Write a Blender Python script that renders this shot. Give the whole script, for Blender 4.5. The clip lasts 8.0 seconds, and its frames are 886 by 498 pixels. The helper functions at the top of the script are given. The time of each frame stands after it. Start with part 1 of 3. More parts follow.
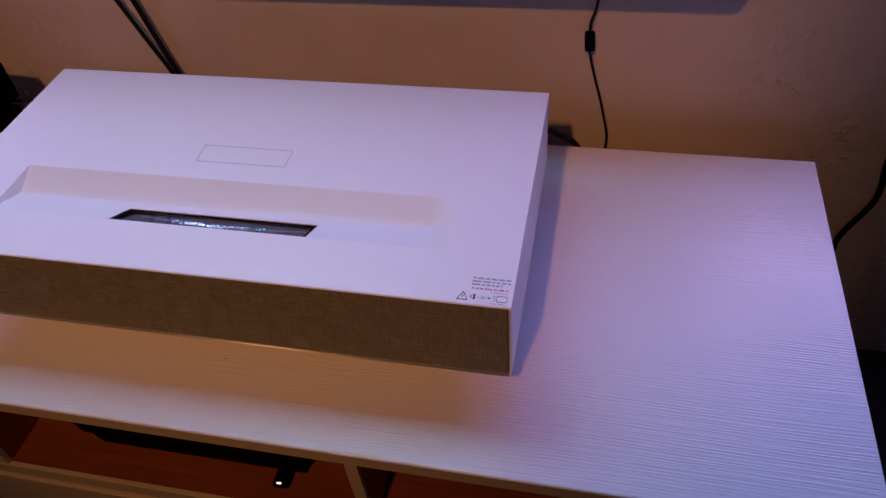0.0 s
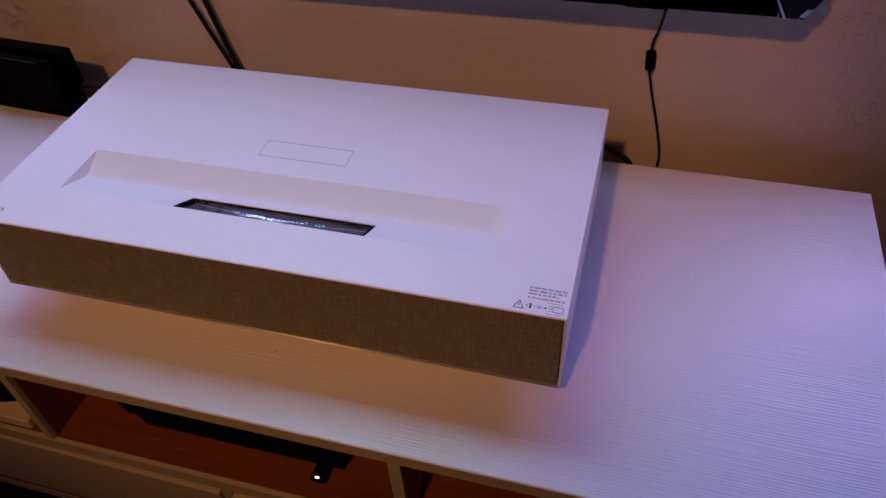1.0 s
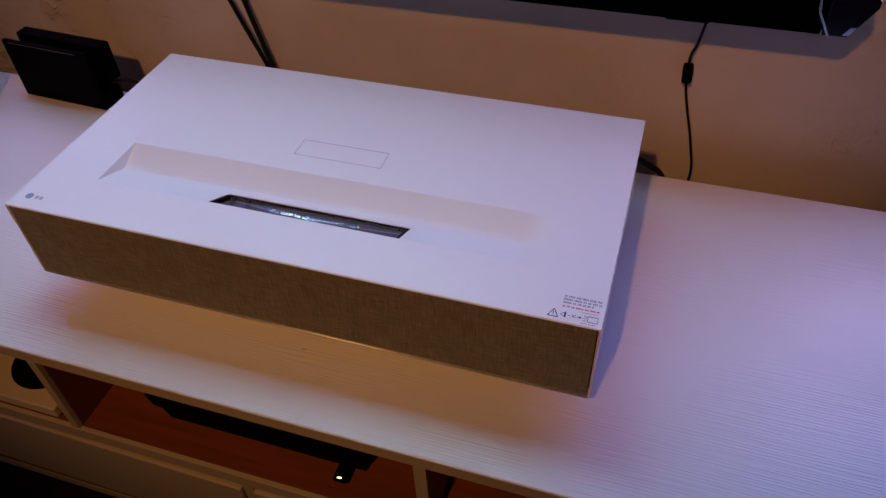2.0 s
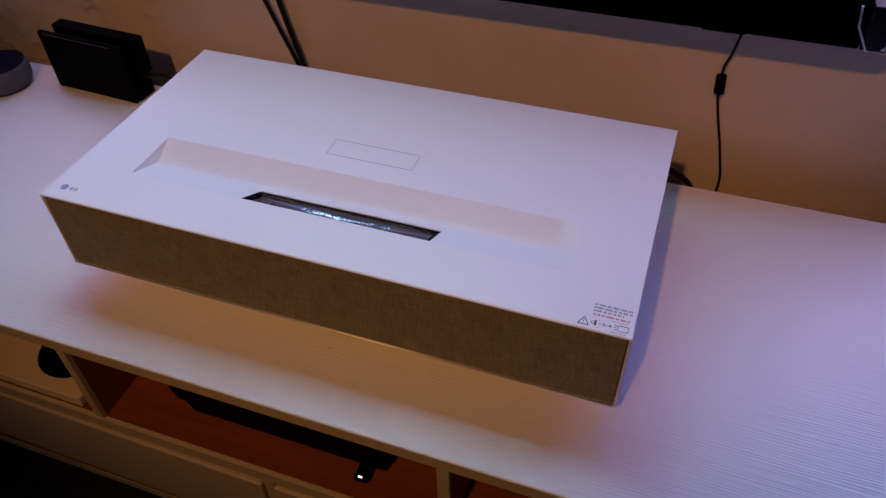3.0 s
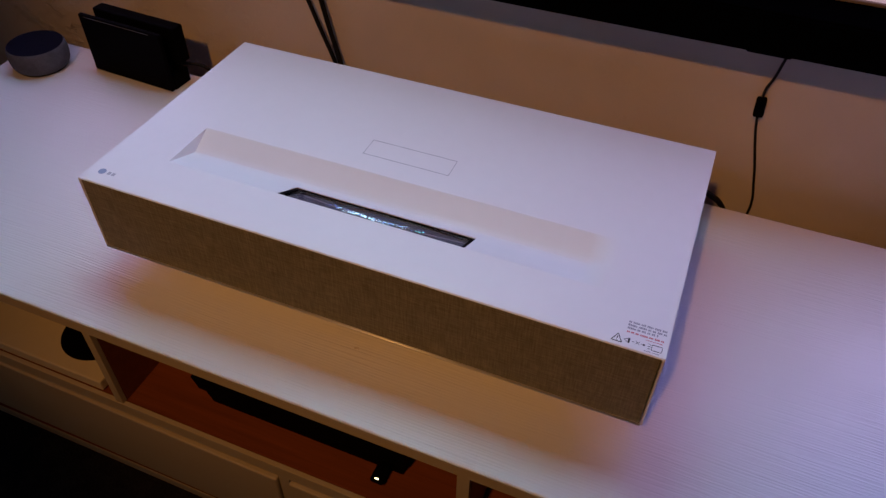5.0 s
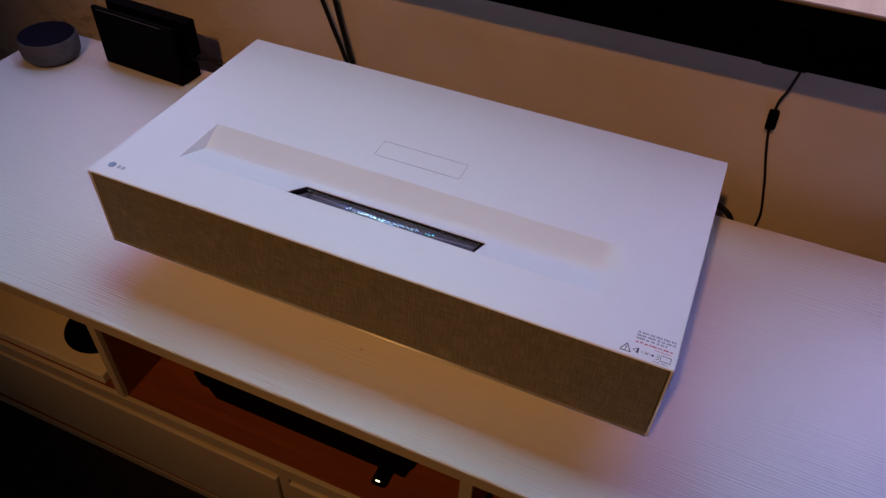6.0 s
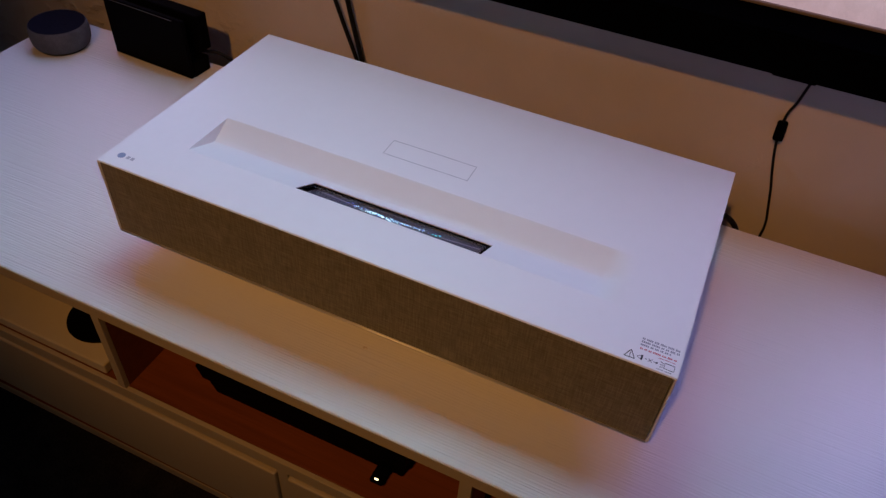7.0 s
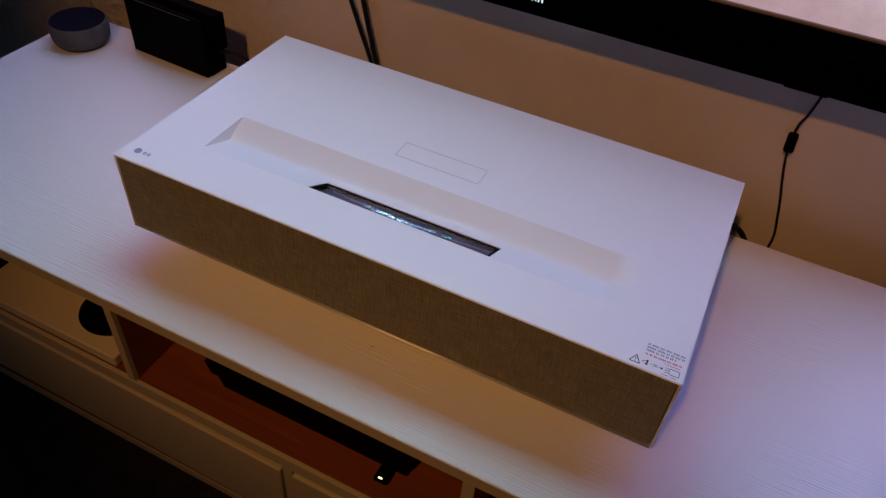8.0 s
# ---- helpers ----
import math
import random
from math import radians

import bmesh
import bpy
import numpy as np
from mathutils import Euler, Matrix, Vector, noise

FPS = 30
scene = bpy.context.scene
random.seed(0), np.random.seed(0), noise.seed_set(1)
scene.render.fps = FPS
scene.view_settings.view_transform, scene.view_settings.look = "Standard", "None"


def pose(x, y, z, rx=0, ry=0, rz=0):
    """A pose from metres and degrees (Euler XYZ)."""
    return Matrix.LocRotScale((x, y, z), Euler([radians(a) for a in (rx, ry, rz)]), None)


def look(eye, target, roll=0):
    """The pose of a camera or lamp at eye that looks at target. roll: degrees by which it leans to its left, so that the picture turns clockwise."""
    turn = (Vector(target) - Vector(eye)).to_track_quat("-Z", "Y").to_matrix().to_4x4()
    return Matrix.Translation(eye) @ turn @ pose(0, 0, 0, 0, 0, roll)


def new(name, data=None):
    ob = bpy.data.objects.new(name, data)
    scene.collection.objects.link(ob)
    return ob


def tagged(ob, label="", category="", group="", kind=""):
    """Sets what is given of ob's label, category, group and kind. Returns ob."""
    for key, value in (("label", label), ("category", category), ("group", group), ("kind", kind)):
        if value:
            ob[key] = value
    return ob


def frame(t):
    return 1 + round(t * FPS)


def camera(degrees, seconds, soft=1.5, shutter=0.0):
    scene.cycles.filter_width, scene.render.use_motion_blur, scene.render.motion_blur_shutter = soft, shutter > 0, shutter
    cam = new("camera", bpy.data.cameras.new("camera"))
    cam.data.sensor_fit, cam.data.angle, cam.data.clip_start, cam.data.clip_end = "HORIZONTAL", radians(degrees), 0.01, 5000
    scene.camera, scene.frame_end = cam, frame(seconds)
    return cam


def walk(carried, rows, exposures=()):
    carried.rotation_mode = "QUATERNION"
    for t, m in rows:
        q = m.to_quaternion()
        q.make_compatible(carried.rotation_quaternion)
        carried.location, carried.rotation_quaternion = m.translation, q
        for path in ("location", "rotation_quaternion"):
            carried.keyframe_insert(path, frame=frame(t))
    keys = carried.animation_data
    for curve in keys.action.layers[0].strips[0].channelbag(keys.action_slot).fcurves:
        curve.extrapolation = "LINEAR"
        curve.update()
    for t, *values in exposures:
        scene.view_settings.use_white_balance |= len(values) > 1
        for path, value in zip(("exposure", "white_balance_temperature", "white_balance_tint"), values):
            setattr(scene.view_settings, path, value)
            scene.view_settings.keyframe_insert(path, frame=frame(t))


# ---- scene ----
cam = camera(61.8, 8.0, 1.4)
PATH = [
    (0, (0.404, -0.43, 1.148), (0.022, 0.913, -0.283), -6.2),
    (0.5, (0.386, -0.44, 1.151), (-0.036, 0.908, -0.265), -5.2),
    (1, (0.372, -0.446, 1.154), (-0.073, 0.901, -0.257), -4.2),
    (1.5, (0.361, -0.45, 1.154), (-0.101, 0.9, -0.248), -3.5),
    (3, (0.332, -0.459, 1.159), (-0.179, 0.879, -0.237), -2.0),
    (3.5, (0.324, -0.462, 1.16), (-0.186, 0.88, -0.234), -1.1),
    (4, (0.314, -0.464, 1.16), (-0.199, 0.877, -0.233), -0.1),
    (4.5, (0.309, -0.465, 1.161), (-0.216, 0.871, -0.231), 0.3),
    (6, (0.294, -0.466, 1.16), (-0.241, 0.872, -0.227), 2.6),
    (6.5, (0.288, -0.468, 1.161), (-0.238, 0.871, -0.228), 3.6),
    (7, (0.286, -0.47, 1.162), (-0.245, 0.869, -0.226), 4.5),
    (7.5, (0.287, -0.473, 1.164), (-0.258, 0.864, -0.22), 4.9),
    (8, (0.289, -0.479, 1.164), (-0.268, 0.86, -0.213), 5.3),
]
# seconds, stops, kelvin, tint: the camera settles to a more neutral picture on the way
EXPOSURES = [(0.0, -0.1, 6220, 23), (1.0, -0.12, 6200, 19), (1.5, -0.12, 6340, 10), (3.5, -0.1, 6320, 5), (4.5, -0.12, 6480, 3), (8.0, -0.14, 6400, -4)]
walk(cam, [(t, look(eye, target, roll)) for t, eye, target, roll in PATH], EXPOSURES)

# ---- light ----
world = bpy.data.worlds.new("world")
world.use_nodes = True
scene.world = world
world.node_tree.nodes["Background"].inputs[0].default_value = (0.0, 0.0, 0.0, 1)
world.node_tree.nodes["Background"].inputs[1].default_value = 0.0

# warm ceiling downlight in front of the stand, turned to the wall
warm = new("ceiling_spot", bpy.data.lights.new("ceiling_spot", "SPOT"))
warm.data.energy, warm.data.color = 80, (1.0, 0.42, 0.115)
warm.data.shadow_soft_size, warm.data.spot_size, warm.data.spot_blend = 0.05, radians(43), 0.8
warm.matrix_world = look((0.06, -1.4, 2.45), (-0.09, 0.47, 0.66))

# ---- places ----
WALL_Y = 0.495
TOP = 0.475            # tabletop
SHELF = 0.302          # open shelf
X0, X1 = -0.859, 0.694  # stand
Y0, Y1 = -0.095, 0.427
PX, PD = 0.34, 0.347   # projector half width and depth
PB, PT = 0.5095, 0.618  # projector bottom and top


# ---- materials ----
def material(name):
    m = bpy.data.materials.new(name)
    m.use_nodes = True
    return m, m.node_tree.nodes, m.node_tree.links, m.node_tree.nodes["Principled BSDF"]


def coords(nodes, links, scale=(1, 1, 1), rot=(0, 0, 0)):
    tc = nodes.new("ShaderNodeTexCoord")
    mp = nodes.new("ShaderNodeMapping")
    mp.inputs["Scale"].default_value = scale
    mp.inputs["Rotation"].default_value = rot
    links.new(tc.outputs["Object"], mp.inputs["Vector"])
    return mp.outputs["Vector"]


def noise_tex(nodes, links, vec, scale, detail=4.0, rough=0.55, dist=0.0):
    n = nodes.new("ShaderNodeTexNoise")
    n.inputs["Scale"].default_value = scale
    n.inputs["Detail"].default_value = detail
    n.inputs["Roughness"].default_value = rough
    n.inputs["Distortion"].default_value = dist
    links.new(vec, n.inputs["Vector"])
    return n.outputs["Fac"]


def ramp(nodes, links, fac, stops):
    r = nodes.new("ShaderNodeValToRGB")
    els = r.color_ramp.elements
    while len(els) < len(stops):
        els.new(0.5)
    for e, (p, c) in zip(els, stops):
        e.position, e.color = p, (*c, 1)
    links.new(fac, r.inputs["Fac"])
    return r.outputs["Color"]


def mathn(nodes, links, op, a, b=0.0, clamp=False):
    n = nodes.new("ShaderNodeMath")
    n.operation, n.use_clamp = op, clamp
    for sock, v in ((n.inputs[0], a), (n.inputs[1], b)):
        if isinstance(v, (int, float)):
            sock.default_value = v
        else:
            links.new(v, sock)
    return n.outputs[0]


def bump(nodes, links, bsdf, height, strength, distance):
    b = nodes.new("ShaderNodeBump")
    b.inputs["Strength"].default_value = strength
    b.inputs["Distance"].default_value = distance
    links.new(height, b.inputs["Height"])
    links.new(b.outputs["Normal"], bsdf.inputs["Normal"])
    return b


def plain(name, color, rough=0.5, metal=0.0, var=0.12, grain=60.0, bump_d=0.0, spec=0.5):
    """A surface of one colour with slight mottling and roughness variation."""
    m, n, l, b = material(name)
    v = coords(n, l)
    f = noise_tex(n, l, v, grain, 5)
    g = noise_tex(n, l, v, grain / 9, 3)
    mix = mathn(n, l, "ADD", mathn(n, l, "MULTIPLY", f, 0.5), mathn(n, l, "MULTIPLY", g, 0.5))
    lo = tuple(c * (1 - var) for c in color)
    hi = tuple(min(1, c * (1 + var)) for c in color)
    l.new(ramp(n, l, mix, [(0.3, lo), (0.7, hi)]), b.inputs["Base Color"])
    l.new(mathn(n, l, "ADD", mathn(n, l, "MULTIPLY", g, 0.12), rough - 0.06), b.inputs["Roughness"])
    b.inputs["Metallic"].default_value = metal
    b.inputs["Specular IOR Level"].default_value = spec
    if bump_d:
        bump(n, l, b, f, 0.5, bump_d)
    return m


def laminate_material(name, base=(0.80, 0.78, 0.76), rough=0.29, depth=0.0012):
    """White laminate with an embossed ash grain that runs along x."""
    m, n, l, b = material(name)
    warp = coords(n, l, (1.3, 5.0, 5.0))
    w = noise_tex(n, l, warp, 1.6, 1, 0.4)
    tc = n.new("ShaderNodeTexCoord")
    sep = n.new("ShaderNodeSeparateXYZ")
    l.new(tc.outputs["Object"], sep.inputs[0])
    yy = mathn(n, l, "ADD", sep.outputs["Y"], mathn(n, l, "MULTIPLY", w, 0.022))
    yy = mathn(n, l, "ADD", yy, mathn(n, l, "MULTIPLY", sep.outputs["Z"], 0.7))
    comb = n.new("ShaderNodeCombineXYZ")
    l.new(mathn(n, l, "MULTIPLY", sep.outputs["X"], 0.03), comb.inputs["X"])
    l.new(yy, comb.inputs["Y"])
    ridges = noise_tex(n, l, comb.outputs[0], 300, 3, 0.6)
    fine = noise_tex(n, l, comb.outputs[0], 900, 2, 0.6)
    patch = noise_tex(n, l, coords(n, l, (1.2, 3.0, 3.0)), 2.5, 3)
    amount = ramp(n, l, patch, [(0.28, (0.22,) * 3), (0.74, (1.35,) * 3)])
    shift = noise_tex(n, l, coords(n, l, (2.0, 30.0, 30.0)), 2.0, 2)
    wave = mathn(n, l, "SINE", mathn(n, l, "ADD", mathn(n, l, "MULTIPLY", yy, 1750), mathn(n, l, "MULTIPLY", shift, 9.0)))
    h = mathn(n, l, "ADD", mathn(n, l, "MULTIPLY", ridges, 0.80), mathn(n, l, "MULTIPLY", fine, 0.20))
    h = mathn(n, l, "ADD", mathn(n, l, "SUBTRACT", h, 0.5), mathn(n, l, "MULTIPLY", wave, 0.055))
    h2 = mathn(n, l, "MULTIPLY", h, amount)
    tone = mathn(n, l, "ADD", mathn(n, l, "MULTIPLY", ridges, 0.55), mathn(n, l, "MULTIPLY", patch, 0.45))
    lo = tuple(c * 0.96 for c in base)
    l.new(ramp(n, l, tone, [(0.25, lo), (0.72, base)]), b.inputs["Base Color"])
    l.new(mathn(n, l, "ADD", mathn(n, l, "MULTIPLY", patch, 0.06), rough - 0.03), b.inputs["Roughness"])
    b.inputs["Specular IOR Level"].default_value = 0.75
    bump(n, l, b, h2, 1.0, depth)
    return m


def wall_material():
    """Beige painted plaster with trowelled, broken skip texture in patches."""
    m, n, l, b = material("painted_plaster")
    v = coords(n, l)
    big = noise_tex(n, l, v, 3.1, 2, 0.5)
    warp = coords(n, l, (1, 1, 1.5))
    vein = noise_tex(n, l, warp, 21, 4, 0.55, 1.1)
    ridge = mathn(n, l, "ABSOLUTE", mathn(n, l, "SUBTRACT", vein, 0.5))
    edge = ramp(n, l, ridge, [(0.0, (1,) * 3), (0.10, (0,) * 3)])
    worm = noise_tex(n, l, coords(n, l, (1, 1, 2.0)), 34, 3, 0.5, 1.6)
    worm = ramp(n, l, mathn(n, l, "ABSOLUTE", mathn(n, l, "SUBTRACT", worm, 0.52)), [(0.0, (1,) * 3), (0.13, (0,) * 3)])
    sep = n.new("ShaderNodeSeparateXYZ")
    l.new(v, sep.inputs[0])
    away = mathn(n, l, "ABSOLUTE", mathn(n, l, "SUBTRACT", sep.outputs["X"], 0.02))
    away = mathn(n, l, "ADD", away, mathn(n, l, "MULTIPLY", mathn(n, l, "SUBTRACT", big, 0.5), 1.0))
    patch = ramp(n, l, away, [(0.26, (0.12,) * 3), (0.66, (1,) * 3)])
    broken = ramp(n, l, noise_tex(n, l, v, 11, 3, 0.6), [(0.42, (0.0,) * 3), (0.56, (1,) * 3)])
    fleck = ramp(n, l, noise_tex(n, l, v, 48, 3), [(0.42, (0.0,) * 3), (0.60, (1,) * 3)])
    lines = mathn(n, l, "ADD", mathn(n, l, "MULTIPLY", edge, 0.8), mathn(n, l, "MULTIPLY", worm, 0.6))
    h = mathn(n, l, "MULTIPLY", mathn(n, l, "MULTIPLY", lines, patch), mathn(n, l, "MULTIPLY", broken, fleck))
    soft = mathn(n, l, "MULTIPLY", noise_tex(n, l, warp, 17, 4, 0.6), mathn(n, l, "ADD", mathn(n, l, "MULTIPLY", patch, 0.5), 0.25))
    fine = noise_tex(n, l, v, 190, 4)
    tot = mathn(n, l, "ADD", mathn(n, l, "ADD", h, soft), mathn(n, l, "MULTIPLY", fine, 0.06))
    stain = noise_tex(n, l, v, 6, 4)
    l.new(ramp(n, l, stain, [(0.3, (0.59, 0.53, 0.48)), (0.7, (0.66, 0.59, 0.54))]), b.inputs["Base Color"])
    b.inputs["Roughness"].default_value = 0.42
    b.inputs["Specular IOR Level"].default_value = 0.6
    bump(n, l, b, tot, 1.0, 0.0027)
    return m


def wood_material(name, dark, light, rough=0.4):
    """Straight-grained stained wood, grain along x."""
    m, n, l, b = material(name)
    v = coords(n, l, (0.6, 9, 9))
    f = noise_tex(n, l, v, 9, 6, 0.6, 0.4)
    g = noise_tex(n, l, coords(n, l, (1.5, 60, 60)), 6, 3)
    t = mathn(n, l, "ADD", mathn(n, l, "MULTIPLY", f, 0.65), mathn(n, l, "MULTIPLY", g, 0.35))
    l.new(ramp(n, l, t, [(0.3, dark), (0.7, light)]), b.inputs["Base Color"])
    b.inputs["Roughness"].default_value = rough
    bump(n, l, b, g, 0.2, 0.0004)
    return m


def fabric_material():
    """Woven melange cloth of the speaker front."""
    m, n, l, b = material("woven_fabric")
    v = coords(n, l)
    wx = n.new("ShaderNodeTexWave")
    wx.wave_type, wx.bands_direction = "BANDS", "X"
    wz = n.new("ShaderNodeTexWave")
    wz.wave_type, wz.bands_direction = "BANDS", "Z"
    for w in (wx, wz):
        w.inputs["Scale"].default_value = 210
        w.inputs["Distortion"].default_value = 1.2
        w.inputs["Detail"].default_value = 2
        l.new(v, w.inputs["Vector"])
    weave = mathn(n, l, "MULTIPLY", mathn(n, l, "ADD", wx.outputs["Fac"], wz.outputs["Fac"]), 0.5)
    slub_h = noise_tex(n, l, coords(n, l, (40, 300, 560)), 1.0, 3)
    slub_v = noise_tex(n, l, coords(n, l, (560, 300, 45)), 1.0, 3)
    mott = noise_tex(n, l, v, 40, 3)
    t = mathn(n, l, "ADD", mathn(n, l, "MULTIPLY", slub_h, 0.40), mathn(n, l, "MULTIPLY", slub_v, 0.42))
    t = mathn(n, l, "ADD", t, mathn(n, l, "MULTIPLY", mott, 0.16))
    l.new(ramp(n, l, t, [(0.35, (0.148, 0.134, 0.094)), (0.49, (0.212, 0.195, 0.139)), (0.63, (0.288, 0.268, 0.194))]), b.inputs["Base Color"])
    b.inputs["Roughness"].default_value = 0.95
    b.inputs["Specular IOR Level"].default_value = 0.15
    bump(n, l, b, mathn(n, l, "ADD", weave, t), 0.4, 0.0004)
    return m


def carpet_material():
    m, n, l, b = material("carpet")
    v = coords(n, l)
    f = noise_tex(n, l, v, 260, 4, 0.7)
    g = noise_tex(n, l, v, 30, 4)
    t = mathn(n, l, "ADD", mathn(n, l, "MULTIPLY", f, 0.6), mathn(n, l, "MULTIPLY", g, 0.4))
    l.new(ramp(n, l, t, [(0.35, (0.008, 0.006, 0.006)), (0.65, (0.060, 0.042, 0.040))]), b.inputs["Base Color"])
    b.inputs["Roughness"].default_value = 1.0
    bump(n, l, b, t, 1.0, 0.006)
    return m


def glow(name, color, strength):
    m, n, l, b = material(name)
    b.inputs["Base Color"].default_value = (*color, 1)
    b.inputs["Emission Color"].default_value = (*color, 1)
    b.inputs["Emission Strength"].default_value = strength
    return m


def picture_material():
    """The bright picture thrown on the wall: pink below, violet and blue towards the top. Its unseen sides are made up
    to light the stand.
    """
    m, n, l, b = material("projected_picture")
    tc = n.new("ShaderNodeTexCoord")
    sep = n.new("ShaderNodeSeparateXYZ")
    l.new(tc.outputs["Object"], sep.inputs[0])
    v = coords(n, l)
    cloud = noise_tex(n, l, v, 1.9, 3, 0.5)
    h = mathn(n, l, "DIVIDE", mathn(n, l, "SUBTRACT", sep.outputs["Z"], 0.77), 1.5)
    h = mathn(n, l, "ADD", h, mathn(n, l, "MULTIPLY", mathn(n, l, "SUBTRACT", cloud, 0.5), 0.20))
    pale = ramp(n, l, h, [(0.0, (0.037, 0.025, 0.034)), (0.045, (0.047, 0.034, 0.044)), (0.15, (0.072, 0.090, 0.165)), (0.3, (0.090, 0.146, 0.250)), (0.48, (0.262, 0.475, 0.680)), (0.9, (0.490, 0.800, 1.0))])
    # violet and rose sides lie out of view, added to tint the tabletop
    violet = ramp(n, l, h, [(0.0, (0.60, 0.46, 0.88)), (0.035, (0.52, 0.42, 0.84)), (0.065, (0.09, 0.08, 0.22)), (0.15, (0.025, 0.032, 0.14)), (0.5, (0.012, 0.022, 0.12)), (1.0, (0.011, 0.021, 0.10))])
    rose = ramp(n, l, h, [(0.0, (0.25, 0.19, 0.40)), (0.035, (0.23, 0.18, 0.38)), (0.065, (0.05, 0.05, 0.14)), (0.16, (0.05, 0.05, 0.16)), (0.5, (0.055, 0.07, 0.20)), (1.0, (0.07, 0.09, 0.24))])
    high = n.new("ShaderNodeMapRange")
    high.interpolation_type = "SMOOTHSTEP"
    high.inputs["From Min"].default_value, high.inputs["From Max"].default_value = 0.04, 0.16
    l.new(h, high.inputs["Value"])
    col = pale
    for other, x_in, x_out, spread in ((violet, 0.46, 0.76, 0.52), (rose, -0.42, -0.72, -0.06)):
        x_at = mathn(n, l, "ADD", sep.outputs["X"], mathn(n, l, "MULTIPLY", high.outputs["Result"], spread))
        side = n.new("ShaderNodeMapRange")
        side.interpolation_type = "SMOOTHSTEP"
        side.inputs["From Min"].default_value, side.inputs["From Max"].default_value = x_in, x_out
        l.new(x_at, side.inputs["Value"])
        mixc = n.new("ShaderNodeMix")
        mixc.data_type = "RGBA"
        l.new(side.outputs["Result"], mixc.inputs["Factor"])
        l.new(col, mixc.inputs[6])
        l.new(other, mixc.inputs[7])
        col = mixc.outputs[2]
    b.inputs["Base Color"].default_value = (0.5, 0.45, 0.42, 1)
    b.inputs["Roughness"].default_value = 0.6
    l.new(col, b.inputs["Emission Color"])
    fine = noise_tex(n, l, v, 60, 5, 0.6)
    # unseen lower corners, brightened to throw more light on the stand and wall
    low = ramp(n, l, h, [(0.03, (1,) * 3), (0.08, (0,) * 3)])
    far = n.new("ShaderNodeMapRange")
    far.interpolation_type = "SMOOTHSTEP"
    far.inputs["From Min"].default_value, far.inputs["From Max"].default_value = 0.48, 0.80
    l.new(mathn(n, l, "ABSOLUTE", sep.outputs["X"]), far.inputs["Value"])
    gain = mathn(n, l, "ADD", mathn(n, l, "MULTIPLY", mathn(n, l, "MULTIPLY", low, far.outputs["Result"]), CORNER_FILL), 1.0)
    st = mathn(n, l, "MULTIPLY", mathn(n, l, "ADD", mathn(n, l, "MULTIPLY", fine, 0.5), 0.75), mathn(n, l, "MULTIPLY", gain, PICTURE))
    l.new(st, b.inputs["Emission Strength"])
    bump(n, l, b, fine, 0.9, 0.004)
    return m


PICTURE, CORNER_FILL = 9.7, 0.5
M_WALL = wall_material()
# unseen walls and ceiling, kept dark to hold back bounced light
M_PAINT = plain("room_paint", (0.10, 0.095, 0.09), 0.7)
M_CEIL = plain("ceiling_paint", (0.11, 0.11, 0.11), 0.8)
M_CARPET = carpet_material()
M_TOP = laminate_material("white_laminate")
# fronts and sides: one even base colour, darker and browner than the top
M_FRONT = laminate_material("tan_front_laminate", (0.56, 0.465, 0.30), 0.5, 0.0004)
M_SHELF = wood_material("red_brown_wood", (0.16, 0.040, 0.013), (0.27, 0.073, 0.025))
M_WHITE = plain("white_plastic", (0.80, 0.79, 0.80), 0.42, var=0.015)
M_FABRIC = fabric_material()
M_TRIM = plain("pale_trim", (0.75, 0.66, 0.54), 0.35, var=0.05)
M_BLACK = plain("black_plastic", (0.0016, 0.0016, 0.0022), 0.7, var=0.2, spec=0.03)
M_SATIN = plain("dark_satin_plastic", (0.0020, 0.0018, 0.0026), 0.6, var=0.2, spec=0.02)
M_BAR = plain("matte_black_cloth", (0.0010, 0.0010, 0.0014), 0.9, var=0.2, spec=0.0)
M_RUBBER = plain("black_rubber", (0.005, 0.005, 0.006), 0.6, var=0.2, spec=0.2)
M_GLOSS = plain("gloss_black", (0.004, 0.004, 0.016), 0.16, var=0.1, spec=0.25)
M_CHROME = plain("brushed_steel", (0.75, 0.75, 0.78), 0.25, 1.0)
M_GREYCLOTH = plain("grey_knit_fabric", (0.095, 0.092, 0.102), 0.9, var=0.3, grain=500, bump_d=0.0006, spec=0.2)
M_INK = plain("black_ink", (0.02, 0.02, 0.02), 0.5)
M_GREYINK = plain("grey_ink", (0.27, 0.27, 0.31), 0.5)
M_RED = plain("red_ink", (0.55, 0.05, 0.08), 0.5)
M_BLUEINK = plain("blue_grey_ink", (0.24, 0.30, 0.44), 0.5)
M_GROOVE = plain("grey_groove", (0.36, 0.35, 0.38), 0.8)
M_LED = glow("lit_indicator", (1.0, 0.80, 0.46), 3.5)
M_DISPLAY = glow("display_segments", (0.75, 0.85, 1.0), 1.2)
M_CONSOLE = plain("warm_white_plastic", (0.74, 0.64, 0.44), 0.45, var=0.03)
M_SPARK = glow("lens_glint", (0.55, 0.85, 1.0), 3.5)
M_SPARKG = glow("lens_glint_green", (0.20, 0.85, 0.80), 0.8)
M_LENS = plain("dark_lens", (0.085, 0.088, 0.118), 0.5, var=0.3, spec=0.05)
M_STREAK = plain("inner_barrel", (0.34, 0.31, 0.38), 0.5)
M_SPARKB = glow("lens_glint_blue", (0.16, 0.30, 1.0), 0.9)
M_GLASS, _n, _l, _b = material("window_glass")
_b.inputs["Base Color"].default_value = (0.9, 0.9, 0.95, 1)
